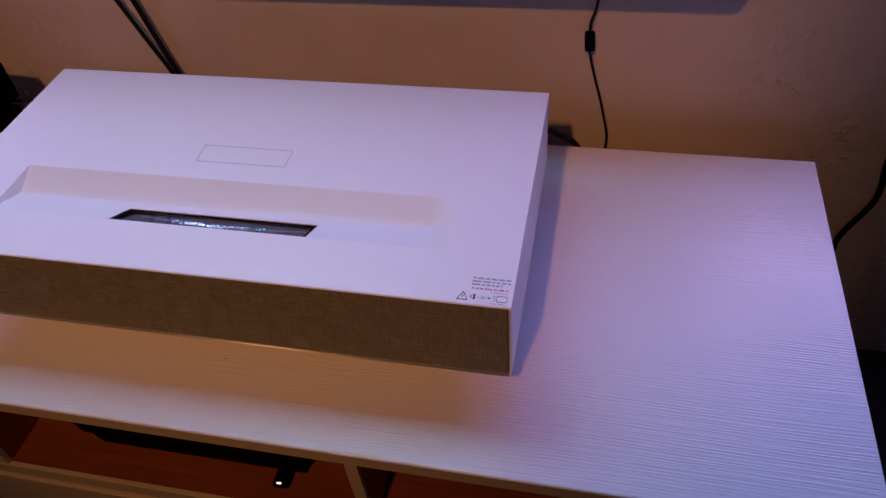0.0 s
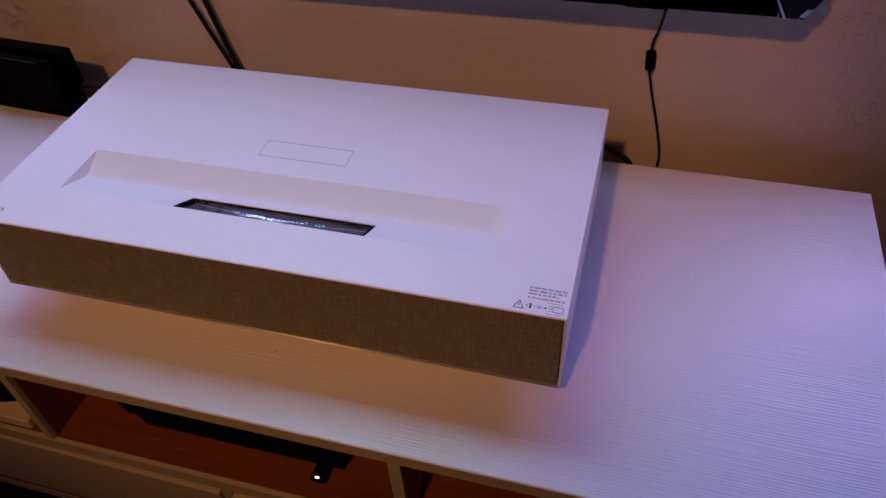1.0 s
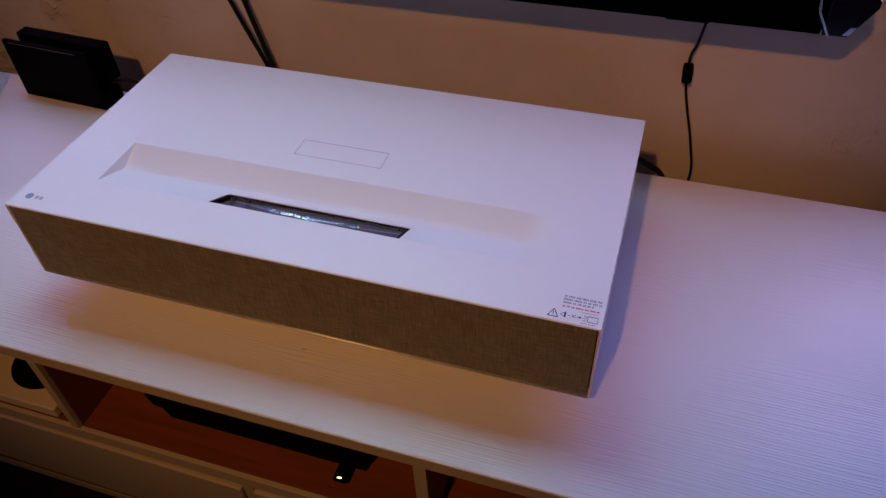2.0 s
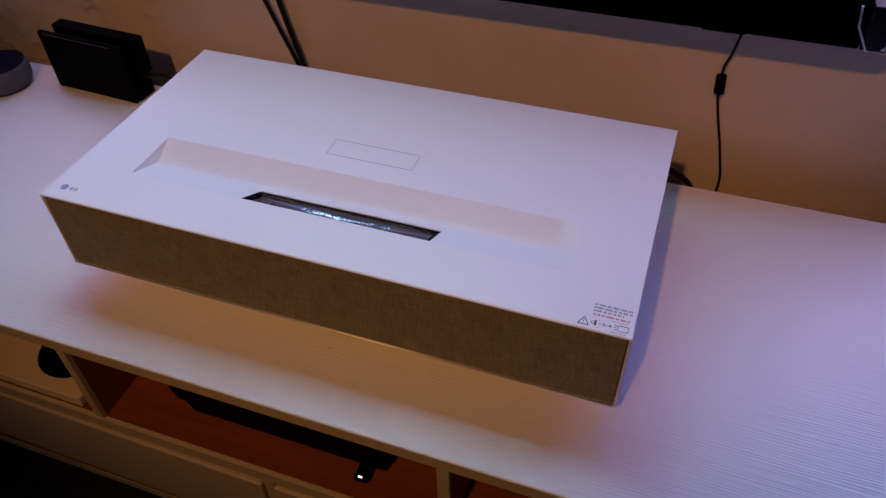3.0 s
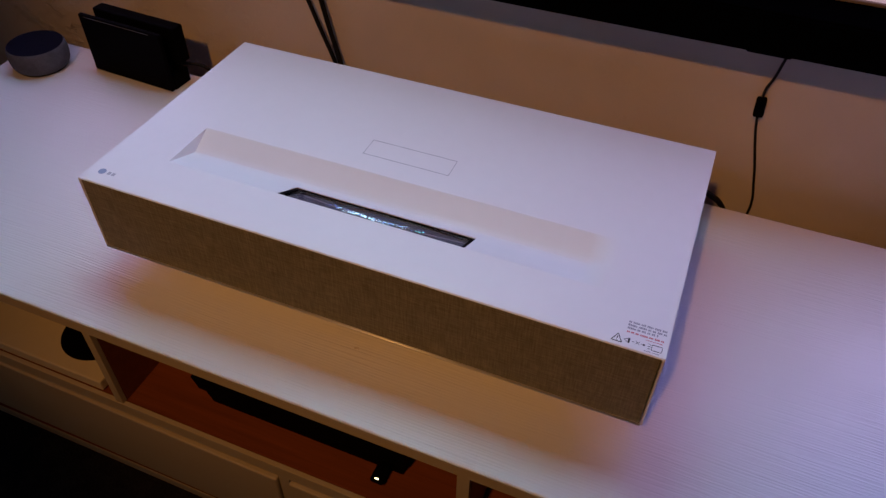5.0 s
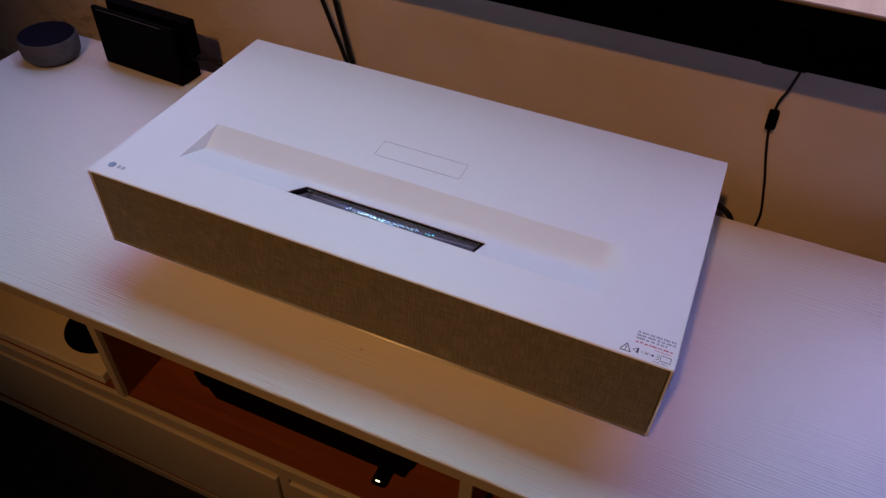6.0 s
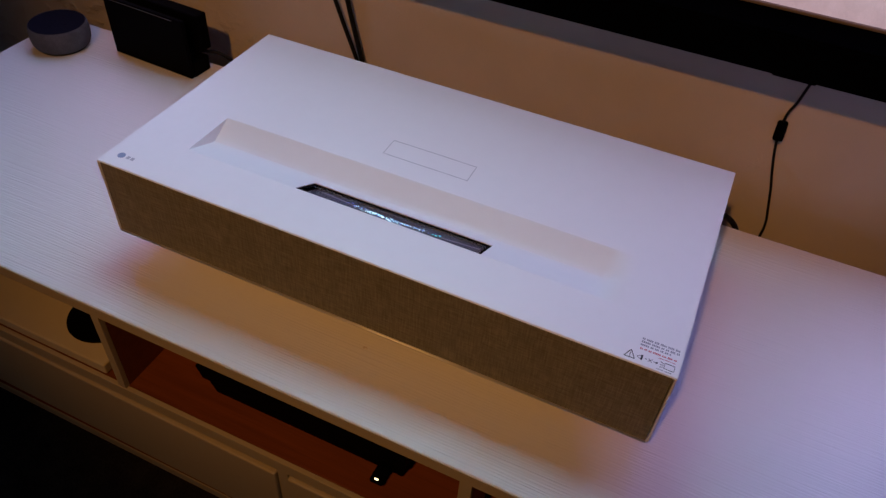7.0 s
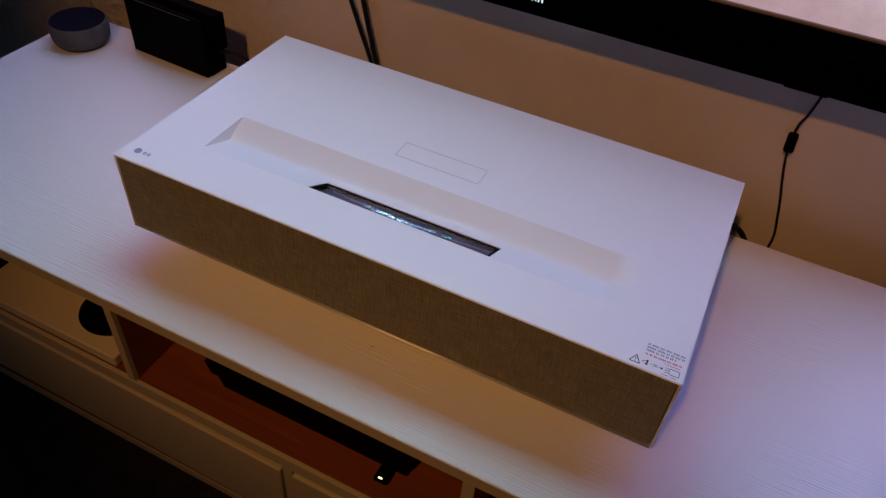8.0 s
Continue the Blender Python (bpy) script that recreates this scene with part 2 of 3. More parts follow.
_b.inputs["Roughness"].default_value = 0.03
_b.inputs["Transmission Weight"].default_value = 1.0
_b.inputs["IOR"].default_value = 1.22


# ---- mesh helpers ----
def finish(bm, name, mat, smooth=False):
    me = bpy.data.meshes.new(name)
    bmesh.ops.recalc_face_normals(bm, faces=bm.faces)
    bm.to_mesh(me)
    bm.free()
    for m in mat if isinstance(mat, (list, tuple)) else [mat]:
        me.materials.append(m)
    if smooth:
        for p in me.polygons:
            p.use_smooth = True
    return me


def part(name, bm, mat, parent=None, label="", smooth=False):
    ob = new(name, finish(bm, name, mat, smooth))
    if parent is not None:
        ob.parent = parent
        ob.matrix_parent_inverse = parent.matrix_basis.inverted()
    if label:
        ob["label"] = label
    return ob


def thing(name, at, label, category, group="", kind=""):
    ob = new(name)
    ob.empty_display_size = 0.05
    ob.matrix_basis = pose(*at)
    return tagged(ob, label, category, group, kind)


def box(x0, x1, y0, y1, z0, z1, bevel=0.0, seg=2, bm=None):
    own = bmesh.new()
    bmesh.ops.create_cube(own, size=1)
    for v in own.verts:
        v.co = Vector((x0 + (v.co.x + 0.5) * (x1 - x0), y0 + (v.co.y + 0.5) * (y1 - y0), z0 + (v.co.z + 0.5) * (z1 - z0)))
    if bevel:
        bmesh.ops.bevel(own, geom=own.edges[:], offset=bevel, segments=seg, affect="EDGES", profile=0.5)
    if bm is None:
        return own
    me = bpy.data.meshes.new("tmp")
    own.to_mesh(me)
    own.free()
    bm.from_mesh(me)
    bpy.data.meshes.remove(me)
    return bm


def lathe(profile, centre, n=48, bm=None):
    """A body of revolution about z from (radius, height) pairs."""
    bm = bm or bmesh.new()
    cx, cy, cz = centre
    rings = []
    for r, z in profile:
        if r < 1e-6:
            rings.append([bm.verts.new((cx, cy, cz + z))])
        else:
            rings.append([bm.verts.new((cx + r * math.cos(2 * math.pi * i / n), cy + r * math.sin(2 * math.pi * i / n), cz + z)) for i in range(n)])
    for a, b in zip(rings, rings[1:]):
        for i in range(n):
            j = (i + 1) % n
            q = [a[i % len(a)], a[j % len(a)], b[j % len(b)], b[i % len(b)]]
            q = list(dict.fromkeys(q))
            if len(q) > 2:
                bm.faces.new(q)
    return bm


def prism(poly, axis, a, b, bevel=0.0):
    """A polygon of two coordinates drawn out along axis from a to b."""
    bm = bmesh.new()

    def at(p, d):
        return {"x": (d, p[0], p[1]), "y": (p[0], d, p[1]), "z": (p[0], p[1], d)}[axis]

    lo = [bm.verts.new(at(p, a)) for p in poly]
    hi = [bm.verts.new(at(p, b)) for p in poly]
    bm.faces.new(lo)
    bm.faces.new(hi[::-1])
    for i in range(len(poly)):
        j = (i + 1) % len(poly)
        bm.faces.new((lo[i], lo[j], hi[j], hi[i]))
    if bevel:
        bmesh.ops.bevel(bm, geom=bm.edges[:], offset=bevel, segments=2, affect="EDGES", profile=0.5)
    return bm


def tube(points, radius, n=10, sub=8):
    """A round cable along a smooth line through the points."""
    P = [Vector(p) for p in points]
    line = []
    for i in range(len(P) - 1):
        p0, p1, p2, p3 = P[max(i - 1, 0)], P[i], P[i + 1], P[min(i + 2, len(P) - 1)]
        for k in range(sub):
            t = k / sub
            line.append(0.5 * ((2 * p1) + (p2 - p0) * t + (2 * p0 - 5 * p1 + 4 * p2 - p3) * t * t + (3 * p1 - p0 - 3 * p2 + p3) * t ** 3))
    line.append(P[-1])
    bm = bmesh.new()
    rings = []
    side = Vector((1, 0.2, 0.1))
    for i, p in enumerate(line):
        d = (line[min(i + 1, len(line) - 1)] - line[max(i - 1, 0)]).normalized()
        u = (side - d * side.dot(d)).normalized()
        w = d.cross(u)
        side = u
        rings.append([bm.verts.new(p + radius * (math.cos(2 * math.pi * k / n) * u + math.sin(2 * math.pi * k / n) * w)) for k in range(n)])
    for a, b in zip(rings, rings[1:]):
        for k in range(n):
            bm.faces.new((a[k], a[(k + 1) % n], b[(k + 1) % n], b[k]))
    bm.faces.new(rings[0])
    bm.faces.new(rings[-1][::-1])
    return bm


def structure(name, bm, mat, label, category):
    return tagged(part(name, bm, mat), label, category, kind="structure")


# ---- room ----
RX0, RX1, RY0, RH = -2.2, 2.2, -3.0, 2.5
structure("floor", box(RX0 - 0.1, RX1 + 0.1, RY0 - 0.1, WALL_Y + 0.1, -0.1, 0.0), M_CARPET, "dark brown short-pile carpet floor", "floor")
structure("wall_north", box(RX0 - 0.1, RX1 + 0.1, WALL_Y, WALL_Y + 0.12, 0.0, RH), M_WALL, "beige painted wall with rough trowelled plaster texture", "wall")
structure("wall_south", box(RX0 - 0.1, RX1 + 0.1, RY0 - 0.1, RY0, 0.0, RH), M_PAINT, "plain painted wall behind the camera", "wall")
structure("wall_west", box(RX0 - 0.1, RX0, RY0, WALL_Y, 0.0, RH), M_PAINT, "plain painted side wall", "wall")
structure("wall_east", box(RX1, RX1 + 0.1, RY0, WALL_Y, 0.0, RH), M_PAINT, "plain painted side wall", "wall")
structure("ceiling", box(RX0 - 0.1, RX1 + 0.1, RY0 - 0.1, WALL_Y + 0.12, RH, RH + 0.1), M_CEIL, "plain dark unseen ceiling", "ceiling")
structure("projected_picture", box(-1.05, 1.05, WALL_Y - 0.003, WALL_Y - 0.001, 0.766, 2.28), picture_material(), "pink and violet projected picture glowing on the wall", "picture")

# ---- media stand ----
stand = thing("tv_stand", (0, 0.166, 0), "long low white wood-grain TV stand with open shelf and drawers", "tv stand")
part("tabletop", box(X0, X1, Y0, Y1, TOP - 0.020, TOP, 0.0012, 2), M_TOP, stand, "white laminate top with embossed wood grain")
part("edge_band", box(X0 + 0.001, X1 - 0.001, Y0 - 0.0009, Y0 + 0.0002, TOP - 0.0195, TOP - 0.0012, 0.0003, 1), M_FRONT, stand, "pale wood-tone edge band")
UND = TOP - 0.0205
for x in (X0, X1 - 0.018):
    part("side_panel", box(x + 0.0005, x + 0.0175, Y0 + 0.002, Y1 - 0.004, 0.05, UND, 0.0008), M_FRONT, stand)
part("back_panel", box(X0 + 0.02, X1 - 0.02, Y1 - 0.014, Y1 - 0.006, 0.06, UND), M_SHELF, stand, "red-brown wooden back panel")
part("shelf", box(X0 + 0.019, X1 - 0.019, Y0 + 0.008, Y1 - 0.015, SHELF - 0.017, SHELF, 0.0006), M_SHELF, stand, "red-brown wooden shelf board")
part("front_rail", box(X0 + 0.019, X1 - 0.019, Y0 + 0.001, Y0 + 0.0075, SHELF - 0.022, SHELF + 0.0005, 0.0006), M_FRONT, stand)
for x, wide in ((-0.3215, 0.012), (0.1755, 0.0145)):
    d = part("divider", box(x, x + wide, Y0 + 0.010, Y1 - 0.016, SHELF + 0.0005, UND, 0.0006), M_SHELF, stand, "upright red-brown divider with pale front edge")
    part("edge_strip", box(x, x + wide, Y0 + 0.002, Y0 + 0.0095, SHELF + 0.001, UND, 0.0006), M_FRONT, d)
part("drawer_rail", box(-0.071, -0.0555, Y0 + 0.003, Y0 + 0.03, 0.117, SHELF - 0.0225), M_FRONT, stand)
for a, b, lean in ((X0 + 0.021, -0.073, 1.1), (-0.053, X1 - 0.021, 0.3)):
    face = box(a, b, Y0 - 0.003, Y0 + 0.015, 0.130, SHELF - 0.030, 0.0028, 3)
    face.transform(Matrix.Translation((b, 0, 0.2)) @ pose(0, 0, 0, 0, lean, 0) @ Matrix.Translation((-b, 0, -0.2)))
    part("drawer", face, M_FRONT, stand, "plain pale drawer front")
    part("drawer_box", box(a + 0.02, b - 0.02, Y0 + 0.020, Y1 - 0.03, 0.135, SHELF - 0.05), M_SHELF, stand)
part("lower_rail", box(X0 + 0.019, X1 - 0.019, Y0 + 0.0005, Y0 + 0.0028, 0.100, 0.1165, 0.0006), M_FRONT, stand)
part("bottom_board", box(X0 + 0.019, X1 - 0.019, Y0 + 0.003, Y1 - 0.015, 0.099, 0.1165, 0.0006), M_SHELF, stand)
part("plinth", box(X0 + 0.019, X1 - 0.019, Y0 + 0.05, Y0 + 0.066, 0.0, 0.0985), M_SHELF, stand)
for x in (X0 + 0.02, X1 - 0.06):
    for y in (Y0 + 0.07, Y1 - 0.05):
        part("foot", box(x, x + 0.04, y, y + 0.04, 0.0, 0.0985), M_SHELF, stand)

knot = bmesh.new()
for k in range(3):
    lathe([(0.0, 0.0), (0.0018 - 0.0005 * k, 0.0), (0.0016 - 0.0005 * k, 0.00008), (0.0, 0.00008)], (0.011 + 0.0019 * k, 0.0011 * (k % 2) - 0.001, TOP + 0.0001), 12, knot)
part("wood_knot", knot, plain("knot_brown", (0.62, 0.55, 0.48), 0.6), stand, "small brown knot mark")

# ---- projector ----
proj = thing("projector", (0, 0.17, TOP), "white ultra-short-throw projector with grey woven fabric front", "projector")
RXL, RXR = -0.262, 0.268          # recess ends
RYF, RYD, RYB, RDZ = 0.066, 0.1086, 0.143, 0.0141


def slab_with_recess():
    """The top plate with its long sloping trough, as one shell with thickness."""
    bm = bmesh.new()

    def q(*pts):
        bm.faces.new([bm.verts.new(p) for p in pts])

    t, bz = PT, PT - 0.030
    xs, ys = (-PX, RXL, RXR, PX), (0.0011, RYF, RYB, PD)
    for i in range(3):
        for j in range(3):
            if (i, j) != (1, 1):
                q((xs[i], ys[j], t), (xs[i + 1], ys[j], t), (xs[i + 1], ys[j + 1], t), (xs[i], ys[j + 1], t))
    s = 0.0034
    # trough section from front to back: flat ramp, rounded bottom, back slope, rounded rim
    k = (RYD - RYF)
    mark = [(RYF, 0.0), (RYD - 0.0065, RDZ * (k - 0.0065) / k), (RYD - 0.0035, RDZ * 0.900), (RYD - 0.0005, RDZ * 0.935), (RYD + 0.0030, RDZ * 0.895),
            (RYD + 0.0075, RDZ * 0.775), (RYB - 0.0040, RDZ * 0.115), (RYB - 0.0015, RDZ * 0.030), (RYB, 0.0)]
    XB = 0.238
    # rounded trough from the left end to where it begins to run out
    def left_x(depth):
        return RXL + s * depth / RDZ

    for (y0, d0), (y1, d1) in zip(mark[1:], mark[2:]):
        q((left_x(d0), y0, t - d0), (XB, y0, t - d0), (XB, y1, t - d1), (left_x(d1), y1, t - d1))
    q(*[(left_x(dd), y, t - dd) for y, dd in mark])
    # soft run-out at the right end
    n_out = 14
    cols = []
    for i in range(n_out + 1):
        u = i / n_out
        f = 1 - u * u * (3 - 2 * u)
        cols.append([(XB + (RXR - XB) * u, y, t - dd * f) for y, dd in mark])
    for c0, c1 in zip(cols, cols[1:]):
        for p0, p1, p2, p3 in zip(c0, c1, c1[1:], c0[1:]):
            q(p0, p1, p2, p3)
    # ramp with the opening for the glass
    gx0, gx1, gx2, gx3 = -0.1135, -0.1045, 0.1200, 0.1165

    def ramp_pt(x, y):
        return (x, y, t - RDZ * (y - RYF) / k)

    yo0, yo1 = RYF + 0.0004, RYF + 0.028
    A, B, C, D = ramp_pt(RXL, RYF), ramp_pt(XB, RYF), ramp_pt(XB, mark[1][0]), (left_x(mark[1][1]), mark[1][0], t - mark[1][1])
    a, b, c, e = ramp_pt(gx0, yo0), ramp_pt(gx3, yo0), ramp_pt(gx2, yo1), ramp_pt(gx1, yo1)
    q(A, B, b, a)
    q(B, C, c, b)
    q(C, D, e, c)
    q(D, A, a, e)
    # outer skirt
    q((-PX, 0.0011, t), (-PX, PD, t), (-PX, PD, bz), (-PX, 0, bz), (-PX, 0, t - 0.0012))
    q((PX, 0.0011, t), (PX, PD, t), (PX, PD, bz), (PX, 0, bz), (PX, 0, t - 0.0012))
    q((-PX, PD, t), (PX, PD, t), (PX, PD, bz), (-PX, PD, bz))
    q((-PX, 0.0011, t), (PX, 0.0011, t), (PX, 0, t - 0.0012), (-PX, 0, t - 0.0012))
    bmesh.ops.remove_doubles(bm, verts=bm.verts, dist=1e-5)
    bmesh.ops.recalc_face_normals(bm, faces=bm.faces)
    for f in bm.faces:
        f.smooth = True
    for ed in bm.edges:
        ed.smooth = len(ed.link_faces) == 2 and ed.calc_face_angle(0) < radians(17)
    return bm, (a, b, c, e)


top_bm, OPENING = slab_with_recess()
top = part("top_cover", top_bm, M_WHITE, proj, "white top with a long sloping trough")
for x in (-PX, PX - 0.0026):
    part("side_panel", box(x + 0.0002, x + 0.0024, 0.0002, PD - 0.0002, PB, PT - 0.0295 + 0.027, 0.0004, 1), M_WHITE, proj)
part("back_panel", box(-PX + 0.005, PX - 0.005, PD - 0.006, PD - 0.001, PB, PT - 0.029), M_WHITE, proj)
part("bottom_panel", box(-PX + 0.0027, PX - 0.0027, 0.0006, PD - 0.007, PB, PB + 0.0011, 0.0003, 1), M_WHITE, proj)
ring = [(-0.0008 + 0.0012 * math.cos(a), PB + 0.0010 + 0.0011 * math.sin(a)) for a in (2 * math.pi * i / 10 for i in range(10))]
part("bottom_trim", prism(ring, "x", -PX + 0.0028, PX - 0.0028), plain("pale_satin_metal", (0.92, 0.89, 0.84), 0.42, 1.0, var=0.04), proj, "thin pale trim along the lower front edge", smooth=True)
part("front_trim", box(-PX + 0.0027, PX - 0.0027, 0.0006, 0.006, PT - 0.0021, PT - 0.0013), M_TRIM, proj)
part("speaker_cloth", box(-PX + 0.0036, PX - 0.0036, 0.0004, 0.009, PB + 0.0014, PT - 0.0022, 0.0008, 2), M_FABRIC, proj, "grey-beige woven fabric speaker front")
# black sheet added behind the cloth to give the shade in its gaps
part("inner_shade_panel", box(-PX + 0.0029, PX - 0.0029, 0.0095, 0.014, PB + 0.003, PT - 0.005), M_BLACK, proj)
# lid outline above the trough
lid = bmesh.new()
LX0, LX1, LY0, LY1, LW = -0.057, 0.055, 0.1725, 0.2025, 0.0005
for r in ((LX0, LX1, LY0, LY0 + LW), (LX0, LX1, LY1 - LW, LY1), (LX0, LX0 + LW, LY0 + LW, LY1 - LW), (LX1 - LW, LX1, LY0 + LW, LY1 - LW)):
    box(*r, PT - 0.0005, PT + 0.0002, bm=lid)
part("lid_seam", lid, M_GROOVE, proj, "thin grey seam of a small lid")

# glass, black well and lens under it
a, b, c, e = (Vector(p) for p in OPENING)
gn = Vector((0, RDZ, RYD - RYF)).normalized()
bm = bmesh.new()
up = [bm.verts.new(p - gn * 0.0012) for p in (a, b, c, e)]
dn = [bm.verts.new(p - gn * 0.0024) for p in (a, b, c, e)]
bm.faces.new(up)
bm.faces.new(dn[::-1])
for i in range(4):
    j = (i + 1) % 4
    bm.faces.new((up[i], up[j], dn[j], dn[i]))
pane = part("lens_window", bm, M_GLASS, proj, "clear glass window over the lens")
pane.visible_shadow = False
bm = bmesh.new()
low = [bm.verts.new(p - gn * 0.0026) for p in (a, b, c, e)]
deep = [bm.verts.new((p.x * 1.04, p.y + dy, p.z - 0.03)) for p, dy in ((a, -0.02), (b, -0.02), (c, 0.01), (e, 0.01))]
for i in range(4):
    j = (i + 1) % 4
    bm.faces.new((low[i], low[j], deep[j], deep[i]))
bm.faces.new(deep)
well = part("lens_well", bm, M_BLACK, proj, "black well under the glass")
bm = bmesh.new()
hi = [bm.verts.new(p) for p in (a, b, c, e)]
lo = [bm.verts.new(p - gn * 0.0011) for p in (a, b, c, e)]
for i in range(4):
    j = (i + 1) % 4
    bm.faces.new((hi[i], hi[j], lo[j], lo[i]))
part("window_rim", bm, M_WHITE, proj, "pale rim of the window")
# black printed border on the pane: wide along the back and the ends
bm = bmesh.new()
ring = [p - gn * 0.0010 for p in (a, b, c, e)]
inner = [ring[0].lerp(ring[1], 0.022), ring[1].lerp(ring[0], 0.016)]
inner += [ring[2].lerp(ring[3], 0.020).lerp(inner[1], 0.11), ring[3].lerp(ring[2], 0.026).lerp(inner[0], 0.11)]
for i in (1, 2, 3):
    j = (i + 1) % 4
    bm.faces.new([bm.verts.new(p) for p in (ring[i], ring[j], inner[j], inner[i])])
part("window_border", bm, M_BLACK, pane, "black printed border")
# dark lens block just under the pane, with glints of light on it
LD = 0.0048


def lens_pt(u, w, lift=0.0):
    """A point of the lens: u across from -1 to 1, w from the front edge (0) to the back (1)."""
    k = (u + 1) / 2
    p = (a.lerp(b, k)).lerp(e.lerp(c, k), w)
    return p - gn * (LD + 0.0015 * u * u - lift)


bm = bmesh.new()
N, NW = 40, 8
rows = [[bm.verts.new(lens_pt(-0.955 + 1.91 * i / N, -0.25 + 1.20 * j / NW)) for i in range(N + 1)] for j in range(NW + 1)]
for r0, r1 in zip(rows, rows[1:]):
    for i in range(N):
        bm.faces.new((r0[i], r0[i + 1], r1[i + 1], r1[i]))
lens = part("lens_block", bm, M_LENS, proj, "dark curved lens inside the window", smooth=True)
rng = random.Random(4)


def glints(mat, count, u0, u1, size, spread):
    """Small irregular specks of light along a shallow arc."""
    bm = bmesh.new()
    for _ in range(count):
        u = rng.uniform(u0, u1)
        w = 0.42 + 0.5 * (u - 0.05) ** 2 + rng.gauss(0, spread)
        m = lens_pt(u, w, 0.0006)
        s1, s2 = size * rng.uniform(0.3, 1.4), size * rng.uniform(0.3, 0.9)
        ring = [m + Vector((s1 * math.cos(t) * rng.uniform(0.5, 1.2), s2 * math.sin(t) * rng.uniform(0.6, 1.2), 0)) for t in (0, 1.05, 2.1, 3.14, 4.2, 5.2)]
        bm.faces.new([bm.verts.new(p) for p in ring])
    return part("glint", bm, mat, lens, "tiny specks of light")


glints(M_SPARK, 150, -0.42, 0.36, 0.00055, 0.07)
glints(M_SPARK, 16, -0.30, 0.04, 0.0011, 0.05)
glints(M_SPARKB, 60, -0.56, 0.55, 0.0008, 0.09)
glints(M_SPARKG, 6, 0.42, 0.54, 0.0014, 0.04)
# pale curved streaks of the inner barrel
for u0, u1, w0, w1 in ((-0.86, -0.40, 0.74, 0.50), (0.52, 0.92, 0.42, 0.66)):
    bm = bmesh.new()
    pts = [lens_pt(u0 + (u1 - u0) * t / 8, w0 + (w1 - w0) * t / 8, 0.0005) for t in range(9)]
    for p, r in zip(pts, pts[1:]):
        bm.faces.new([bm.verts.new(v) for v in (p, r, r + Vector((0, 0.0018, -0.0007)), p + Vector((0, 0.0018, -0.0007)))])
    part("barrel_streak", bm, M_STREAK, lens)

# feet
for x in (-0.26, 0.26):
    for y in (0.06, 0.29):
        part("foot", lathe([(0.0, 0.0), (0.016, 0.0), (0.017, 0.003), (0.013, 0.006), (0.012, PB - TOP), (0.0, PB - TOP)], (x, y, TOP), 24), M_BLACK, proj, "short black foot", smooth=False)
# connector block at the back
part("socket_block", box(0.16, 0.30, PD - 0.0005, PD + 0.004, PB + 0.02, PB + 0.06, 0.001), M_BLACK, proj, "black socket plate")

# maker's mark: a disc and two plain bars
bm = lathe([(0.0, 0.0), (0.0048, 0.0), (0.0048, 0.0002), (0.0, 0.0002)], (-0.3215, 0.0205, PT), 28)
part("maker_mark", bm, M_BLUEINK, proj, "small blue-grey round mark")
bm = bmesh.new()
for x in (-0.3135, -0.3075):
    box(x, x + 0.0042, 0.0178, 0.0228, PT, PT + 0.0002, bm=bm)
part("maker_mark", bm, plain("pale_grey_ink", (0.42, 0.42, 0.46), 0.5), proj)


def ink(rects, mat, name, label=""):
    bm = bmesh.new()
    for r in rects:
        box(*r, PT, PT + 0.00022, bm=bm)
    return part(name, bm, mat, proj, label)


# notice printed by the corner: lines of small unreadable type
def type_line(x0, x1, y, h, gap_words, seed):
    r = random.Random(seed)
    out, x = [], x0
    while x < x1:
        n = r.randint(2, gap_words)
        for _ in range(n):
            w = r.uniform(0.0008, 0.0015)
            if x + w > x1:
                break
            out.append((x, x + w, y, y + h * r.uniform(0.8, 1.0)))
            x += w + 0.0004
        x += 0.0012
    return out


TY = 0.0325
lines = []
for i, (xa, xb) in enumerate(((0.2995, 0.3360), (0.2995, 0.3365), (0.2995, 0.3300))):
    lines += type_line(xa, xb, TY - i * 0.0040, 0.0024, 5, 10 + i)
ink(lines, M_GREYINK, "notice_print", "grey lines of small print")
ink(type_line(0.3000, 0.3360, TY - 3 * 0.0040 - 0.0008, 0.0020, 5, 31), M_RED, "notice_print", "red line of small print")
ink([(0.3185, 0.3345, TY - 0.0158, TY - 0.0155)], M_RED, "notice_underline")


def stroke(p, r, w):
    """A thin straight ink stroke between two points of the top."""
    p, r = Vector((*p, 0)), Vector((*r, 0))
    d = (r - p).normalized()
    s = Vector((-d.y, d.x, 0)) * w / 2
    bm = bmesh.new()
    vs = [bm.verts.new((*(v.xy), z)) for z in (PT, PT + 0.00022) for v in (p - s, r - s, r + s, p + s)]
    for f in ((0, 1, 2, 3), (7, 6, 5, 4), (0, 1, 5, 4), (1, 2, 6, 5), (2, 3, 7, 6), (3, 0, 4, 7)):
        bm.faces.new([vs[i] for i in f])
    return bm


def strokes(name, segs, w, mat=M_INK, label=""):
    bm = bmesh.new()
    for p, r in segs:
        one = stroke(p, r, w)
        me = bpy.data.meshes.new("tmp")
        one.to_mesh(me)
        one.free()
        bm.from_mesh(me)
        bpy.data.meshes.remove(me)
    return part(name, bm, mat, proj, label)


